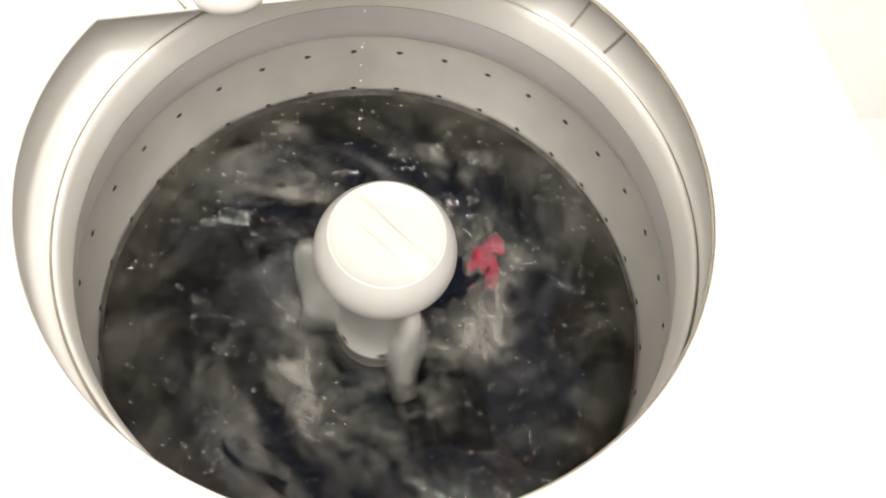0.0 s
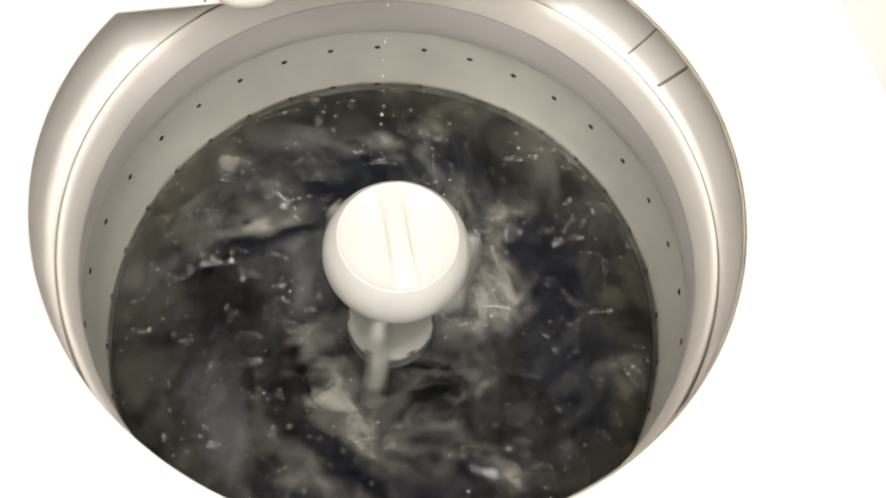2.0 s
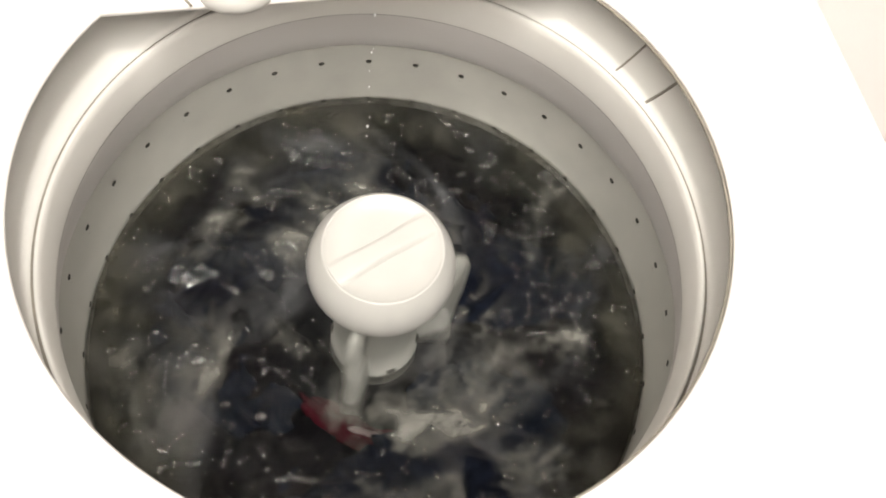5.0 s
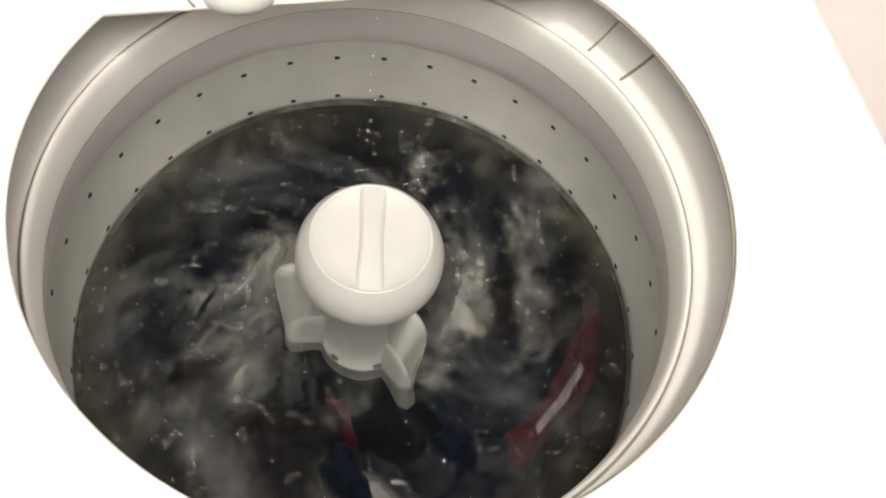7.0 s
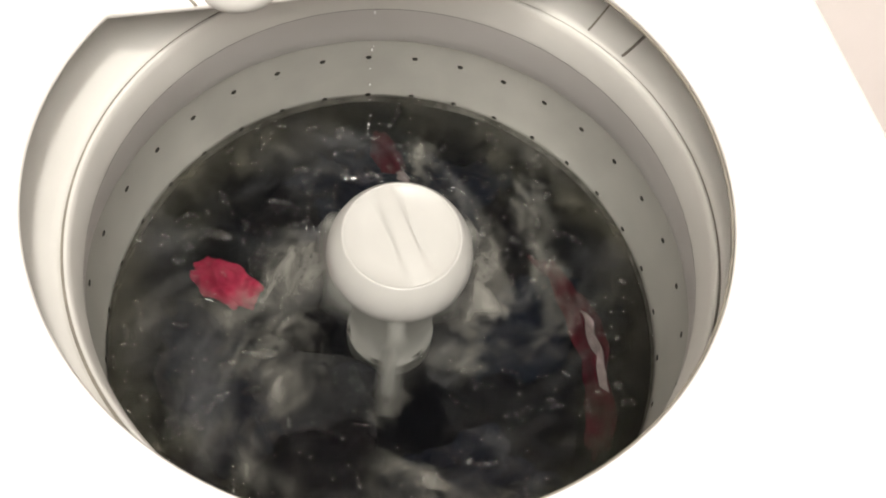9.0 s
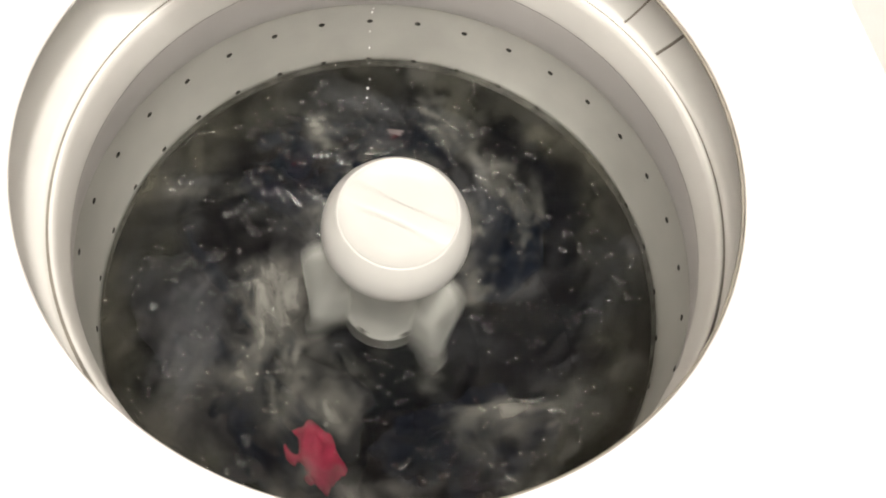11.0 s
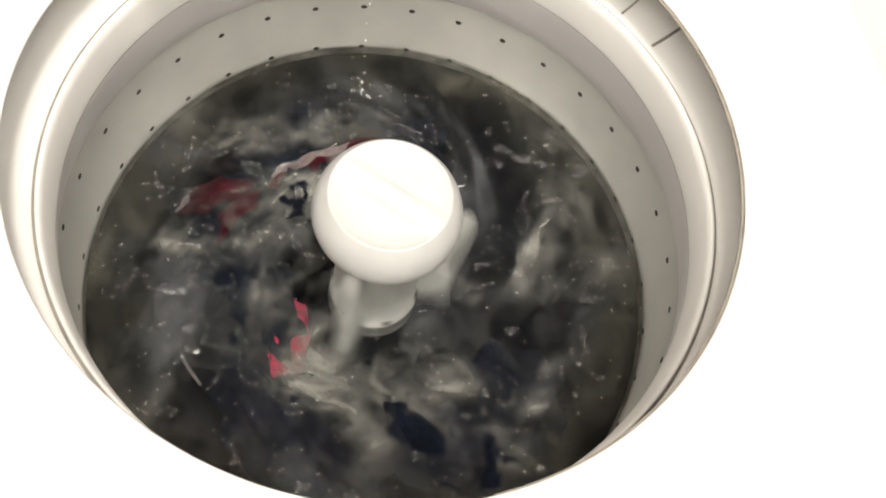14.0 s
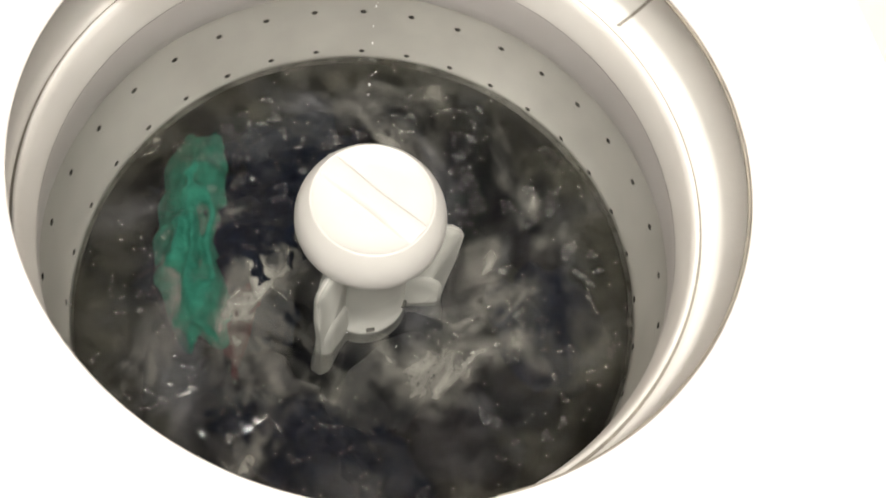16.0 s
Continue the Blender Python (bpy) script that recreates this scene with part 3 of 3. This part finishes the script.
# ---- laundry ----
def garment(name, mat, long, wide, seed, label, lift=0.016, curl=0.0, trim=None, sleeves=0):
    """A crumpled wet garment: a folded sheet with ridges, a ragged outline and thickness."""
    bm = bmesh.new()
    nu, nv = 60, 34
    grid = []
    for i in range(nu + 1):
        u = i / nu * 2 - 1
        row = []
        for k in range(nv + 1):
            w = k / nv * 2 - 1
            x, y = u * math.sqrt(max(0, 1 - 0.45 * w * w)), w * math.sqrt(max(0, 1 - 0.45 * u * u))
            edge = 1 + 0.26 * noise.noise(Vector((x * 2.2 + seed, y * 2.2, seed))) + 0.08 * noise.noise(Vector((x * 5.5, y * 5.5 + seed, seed)))
            px, py = x * long / 2 * edge, y * wide / 2 * edge
            if curl:
                a = px * curl
                px, py = (math.sin(a) / curl) + py * -math.sin(a), (1 - math.cos(a)) / curl + py * math.cos(a)
            d = Vector((px * 22 + seed, py * 34, seed * 1.7))
            h = 1 - abs(noise.noise(d + 0.8 * noise.noise_vector(d * 0.6))) * 2.0
            h2 = 1 - abs(noise.noise(d * 2.3)) * 2.0
            fall = max(0.0, 1 - (x * x + y * y) * 0.75)
            z = lift * (0.75 * h + 0.28 * h2 - 0.35) - (1 - fall) * lift * 1.5
            row.append(bm.verts.new((px + 0.004 * noise.noise(d * 1.4), py + 0.004 * noise.noise(d * 1.5 + Vector((5, 0, 0))), z)))
        grid.append(row)
    for i in range(nu):
        for k in range(nv):
            bm.faces.new((grid[i][k], grid[i + 1][k], grid[i + 1][k + 1], grid[i][k + 1]))
    band = bmesh.new()
    if trim:
        lift_up = Vector((0, 0, 0.0014))
        rows = [[band.verts.new(v.co + lift_up) for v in row[round(trim[0] * nv):round(trim[1] * nv) + 1]] for row in grid[round(trim[2] * nu):round(trim[3] * nu) + 1]]
        for r0, r1 in zip(rows, rows[1:]):
            for k in range(len(r0) - 1):
                band.faces.new((r0[k], r1[k], r1[k + 1], r0[k + 1]))
        bmesh.ops.solidify(band, geom=list(band.faces), thickness=0.0012)
    bmesh.ops.solidify(bm, geom=list(bm.faces), thickness=0.0025)
    ob = part(name, bm, mat)
    if trim:
        part("stripe", band, M_TRIM, ob, "pale stripe")
    else:
        band.free()
    return tagged(ob, label, "laundry", "laundry in the washer")


def laundry():
    kinds = [("dark_shirt", M_BLACK, "crumpled wet black shirt floating in wash water"),
             ("navy_trousers", M_NAVY, "crumpled wet navy trousers floating in wash water"),
             ("denim_jeans", M_DENIM, "crumpled wet dark denim floating in wash water"),
             ("charcoal_sock", M_CHAR, "crumpled wet charcoal cloth in wash water")]
    rng = random.Random(5)
    made = []
    for k in range(17):
        name, mat, label = kinds[(0, 1, 2, 0, 1, 0, 2, 1, 3, 0, 1, 2, 0, 1, 0, 3, 1)[k]]
        long, wide = rng.uniform(0.14, 0.22), rng.uniform(0.085, 0.125)
        ob = garment(name, mat, long, wide, 3.7 * k + 1.1, label, rng.uniform(0.014, 0.022), rng.uniform(-4, 4))
        made.append((ob, 360 * k * 5 / 17 + rng.uniform(-10, 10), rng.uniform(0.135, 0.185), rng.uniform(-0.040, -0.028) + (0.016 if k % 3 == 1 else 0.0), rng.uniform(0, 360), rng.uniform(10, 22), rng.uniform(-6, 12)))
    return made


def drawstring():
    """A pale cord that floats in a long narrow loop."""
    data = bpy.data.curves.new("drawstring", "CURVE")
    data.dimensions, data.bevel_depth, data.bevel_resolution = "3D", 0.0013, 2
    line = data.splines.new("NURBS")
    pts = [(-0.030, -0.062), (-0.026, -0.046), (-0.020, -0.030), (-0.008, -0.012), (0.006, 0.006), (0.013, 0.020), (0.014, 0.030), (0.006, 0.031), (-0.006, 0.024), (-0.016, 0.015)]
    line.points.add(len(pts) - 1)
    for p, (x, y) in zip(line.points, pts):
        p.co = (x, y, 0.002 * math.sin(60 * y), 1)
    line.order_u, line.use_endpoint_u = 4, True
    data.materials.append(M_CORD)
    ob = new("drawstring", data)
    return tagged(ob, "pale grey wet drawstring looped in wash water", "cord")


# ---- thin stream of fill water ----
def stream():
    th = empty("fill_stream", pose(-0.034, 0.188, ZW))
    tagged(th, "thin clear stream of fill water with drops painted as sparkles", "water stream")
    rng = random.Random(2)
    for k in range(9):
        z, r = 0.12 - 0.022 * k + rng.uniform(-0.011, 0.011), rng.uniform(0.0004, 0.0011)
        bm = bmesh.new()
        bmesh.ops.create_uvsphere(bm, u_segments=10, v_segments=8, radius=r, matrix=Matrix.Translation((0.0012 * math.sin(z * 300), 0, z)) @ Matrix.Diagonal((1, 1, 1.8, 1)))
        part("drop", bm, M_DROP, th)
    return th


TUB_THING, BASKET_THING, AGITATOR = tub_cover(), basket(), agitator()
WATERS = water()
LAUNDRY = laundry()
RED_A = garment("red_striped_top", M_RED, 0.225, 0.032, 51.0, "dark red wet garment with a pale stripe", 0.014, 5.0, (0.38, 0.66, 0.28, 0.66))
RED_B = garment("red_sleeve", M_RED, 0.080, 0.028, 63.0, "dark red wet sleeve with a pale cuff", 0.012, 6.0, (0.3, 0.7, 0.80, 1.0))
PINK = garment("pink_cloth", M_PINK, 0.082, 0.040, 77.0, "bright pink wet cloth in the wash water", 0.014)
TEAL = garment("teal_shirt", M_TEAL, 0.240, 0.066, 85.0, "crumpled teal green wet shirt in the wash water", 0.02, -3.0)
CORD = drawstring()
stream()

# places of the coloured pieces: seconds, x, y, depth under the surface, turn
RED_A_ROWS = [(0, -0.181, -0.145, 0.080, 20), (1.8, -0.186, -0.143, 0.080, 0), (2.5, -0.129, -0.115, 0.020, -80), (3,
    0.034, -0.129, 0.022, -10), (3.5, -0.015, -0.111, 0.018, -50), (4, -0.136, -0.167, 0.002, -35), (5.2, 0.082, -0.099,
    0.030, 0), (6.5, 0.197, -0.076, 0.012, 70), (7, 0.189, -0.047, 0.004, 60), (7.5, 0.194, 0.046, 0.008, 70), (8,
    0.193, -0.006, 0.003, 110), (8.5, 0.168, 0.046, 0.007, 112), (9, 0.212, -0.010, 0.002, 105), (9.5, 0.106, 0.097,
    0.004, 140), (10.7, -0.005, 0.174, 0.020, 190), (12, -0.062, 0.191, 0.006, 200), (12.5, -0.013, 0.161, 0.003, 200),
    (13, -0.018, 0.167, 0.003, 190), (13.5, -0.123, 0.105, 0.005, 230), (14, -0.085, 0.122, 0.002, 215), (14.5, -0.114,
    0.101, 0.008, 225), (15, -0.120, -0.040, 0.004, 280), (15.5, -0.093, 0.074, 0.002, 230), (16, -0.130, 0.000, 0.020,
    260)]
RED_B_ROWS = [(0, -0.062, 0.224, 0.080, 0), (2.9, 0.053, 0.206, 0.050, 0), (3.5, 0.044, 0.170, 0.008, -30), (4, 0.095,
    0.131, 0.002, -20), (5.2, 0.026, -0.073, 0.030, -60), (6.5, -0.024, -0.135, 0.008, -40), (7, -0.021, -0.105, 0.020,
    -70), (7.5, 0.205, 0.108, 0.006, -10), (8, 0.206, -0.047, 0.012, -60), (8.5, 0.197, -0.119, 0.006, -110), (9,
    -0.012, 0.188, 0.005, -60), (9.5, 0.190, -0.089, 0.012, -100), (12, -0.115, 0.149, 0.030, -130), (13, -0.166, 0.113,
    0.004, -160), (13.5, -0.176, 0.037, 0.003, -190), (14, -0.167, 0.076, 0.005, -150), (14.5, -0.203, 0.036, 0.005,
    -130), (15, -0.138, -0.160, 0.008, -100), (15.5, -0.107, 0.023, 0.020, -90), (16, -0.128, -0.008, 0.012, -90)]
PINK_ROWS = [(0, 0.113, 0.079, 0.004, 80), (0.3, 0.131, 0.070, 0.070, 60), (1.6, 0.175, 0.132, 0.070, 60), (2, 0.163,
    0.001, 0.027, 20), (2.5, 0.176, -0.047, 0.005, 70), (3, 0.127, 0.023, 0.050, 80), (3.5, 0.108, -0.022, 0.002, 75),
    (4, 0.092, 0.036, 0.050, 100), (4.6, 0.077, 0.034, 0.080, 100), (8, -0.090, -0.001, 0.070, 120), (8.6, -0.091,
    -0.010, 0.003, 140), (9, -0.162, 0.028, 0.016, 150), (9.5, -0.124, -0.058, 0.070, 150), (11.8, -0.047, -0.161,
    0.010, 90), (12, -0.071, -0.103, 0.080, 75), (12.2, -0.090, -0.048, 0.080, 60), (12.7, -0.078, -0.052, 0.012, 40),
    (13, -0.060, -0.098, 0.001, 10), (13.5, -0.073, -0.124, 0.028, 60), (14, -0.075, -0.051, 0.022, 90), (14.6, -0.017,
    -0.125, 0.080, 90), (16, -0.021, -0.131, 0.080, 90)]
CORD_ROWS = [(0, -0.150, 0.080, 0.090, 10), (12.3, -0.165, 0.070, 0.060, 0), (12.8, -0.180, 0.075, 0.004, -4), (13, -0.185, 0.062, 0.0, 0), (13.4, -0.190, 0.030, 0.010, 20),
    (14, -0.185, -0.050, 0.060, 60), (14.6, -0.160, -0.110, 0.004, 100), (14.8, -0.140, -0.125, 0.002, 110), (15.2, -0.10, -0.14, 0.060, 140), (16, -0.060, -0.150, 0.090, 160)]
TEAL_ROWS = [(0, -0.232, -0.035, 0.080, 60), (12, -0.219, -0.084, 0.080, 60), (14.6, -0.222, -0.047, 0.080, 60), (15,
    -0.220, -0.016, 0.046, 70), (15.5, -0.205, 0.020, 0.014, 74), (16, -0.188, 0.030, 0.001, 102)]


def motions():
    walk(cam, PATH, EXPOSURES)
    walk(TUB_THING, [(t, pose(x, y, ZW, 0, 0, a)) for t, x, y, a, b in TUB])
    walk(BASKET_THING, [(t, pose(x, y, ZW, 0, 0, b)) for t, x, y, a, b in TUB])
    walk(AGITATOR, [(k / 10, pose(tub_at(k / 10)[0], tub_at(k / 10)[1], ZW, 0, 0, stroke(k / 10))) for k in range(161)])
    for ob, z, share, drift in zip(WATERS, LAYERS, (0.03, 0.12, 0.08, 0.05, 0.05), (9, 13, -6, 5, 4)):
        rows = []
        for k in range(0, 161, 2):
            t = k / 10
            x, y, a, b = tub_at(t)
            lz, lx, ly = lean_at(t)
            yaw = share * stroke(t) + drift * t
            tilt = Matrix.Rotation(math.radians(lx + 0.6 * math.sin(4.19 * t)), 4, "X") @ Matrix.Rotation(math.radians(ly + 0.6 * math.cos(4.19 * t)), 4, "Y")
            rows.append((t, Matrix.Translation((x, y, WATER_Z + z + lz + 0.002 * math.sin(4.2 * t))) @ tilt @ Matrix.Rotation(math.radians(yaw), 4, "Z")))
        walk(ob, rows)
    for n, (ob, a0, r, z, spin, swing, drift) in enumerate(LAUNDRY):
        rows = []
        for k in range(0, 161, 4):
            t = k / 10
            x, y, a, b = tub_at(t)
            ang = a0 + drift * t + swing * math.sin(4.19 * t + n)
            rr = r + 0.012 * math.sin(0.9 * t + 2 * n)
            zz = WATER_Z + z - sink(rr, 0) + 0.008 * math.sin(0.8 * t + 1.7 * n)
            rows.append((t, pose(x + rr * math.cos(math.radians(ang)), y + rr * math.sin(math.radians(ang)), zz, 8 * math.sin(t + n), 8 * math.cos(1.2 * t + n), spin + ang + 18 * math.sin(0.7 * t + n))))
        walk(ob, rows)
    for ob, rows in ((RED_A, RED_A_ROWS), (RED_B, RED_B_ROWS), (PINK, PINK_ROWS), (TEAL, TEAL_ROWS), (CORD, CORD_ROWS)):
        walk(ob, [(t, pose(x, y, WATER_Z - sink(x, y) - d - {PINK: 0.005, CORD: -0.0005}.get(ob, 0.009), 0, 0, a)) for t, x, y, d, a in rows])


motions()
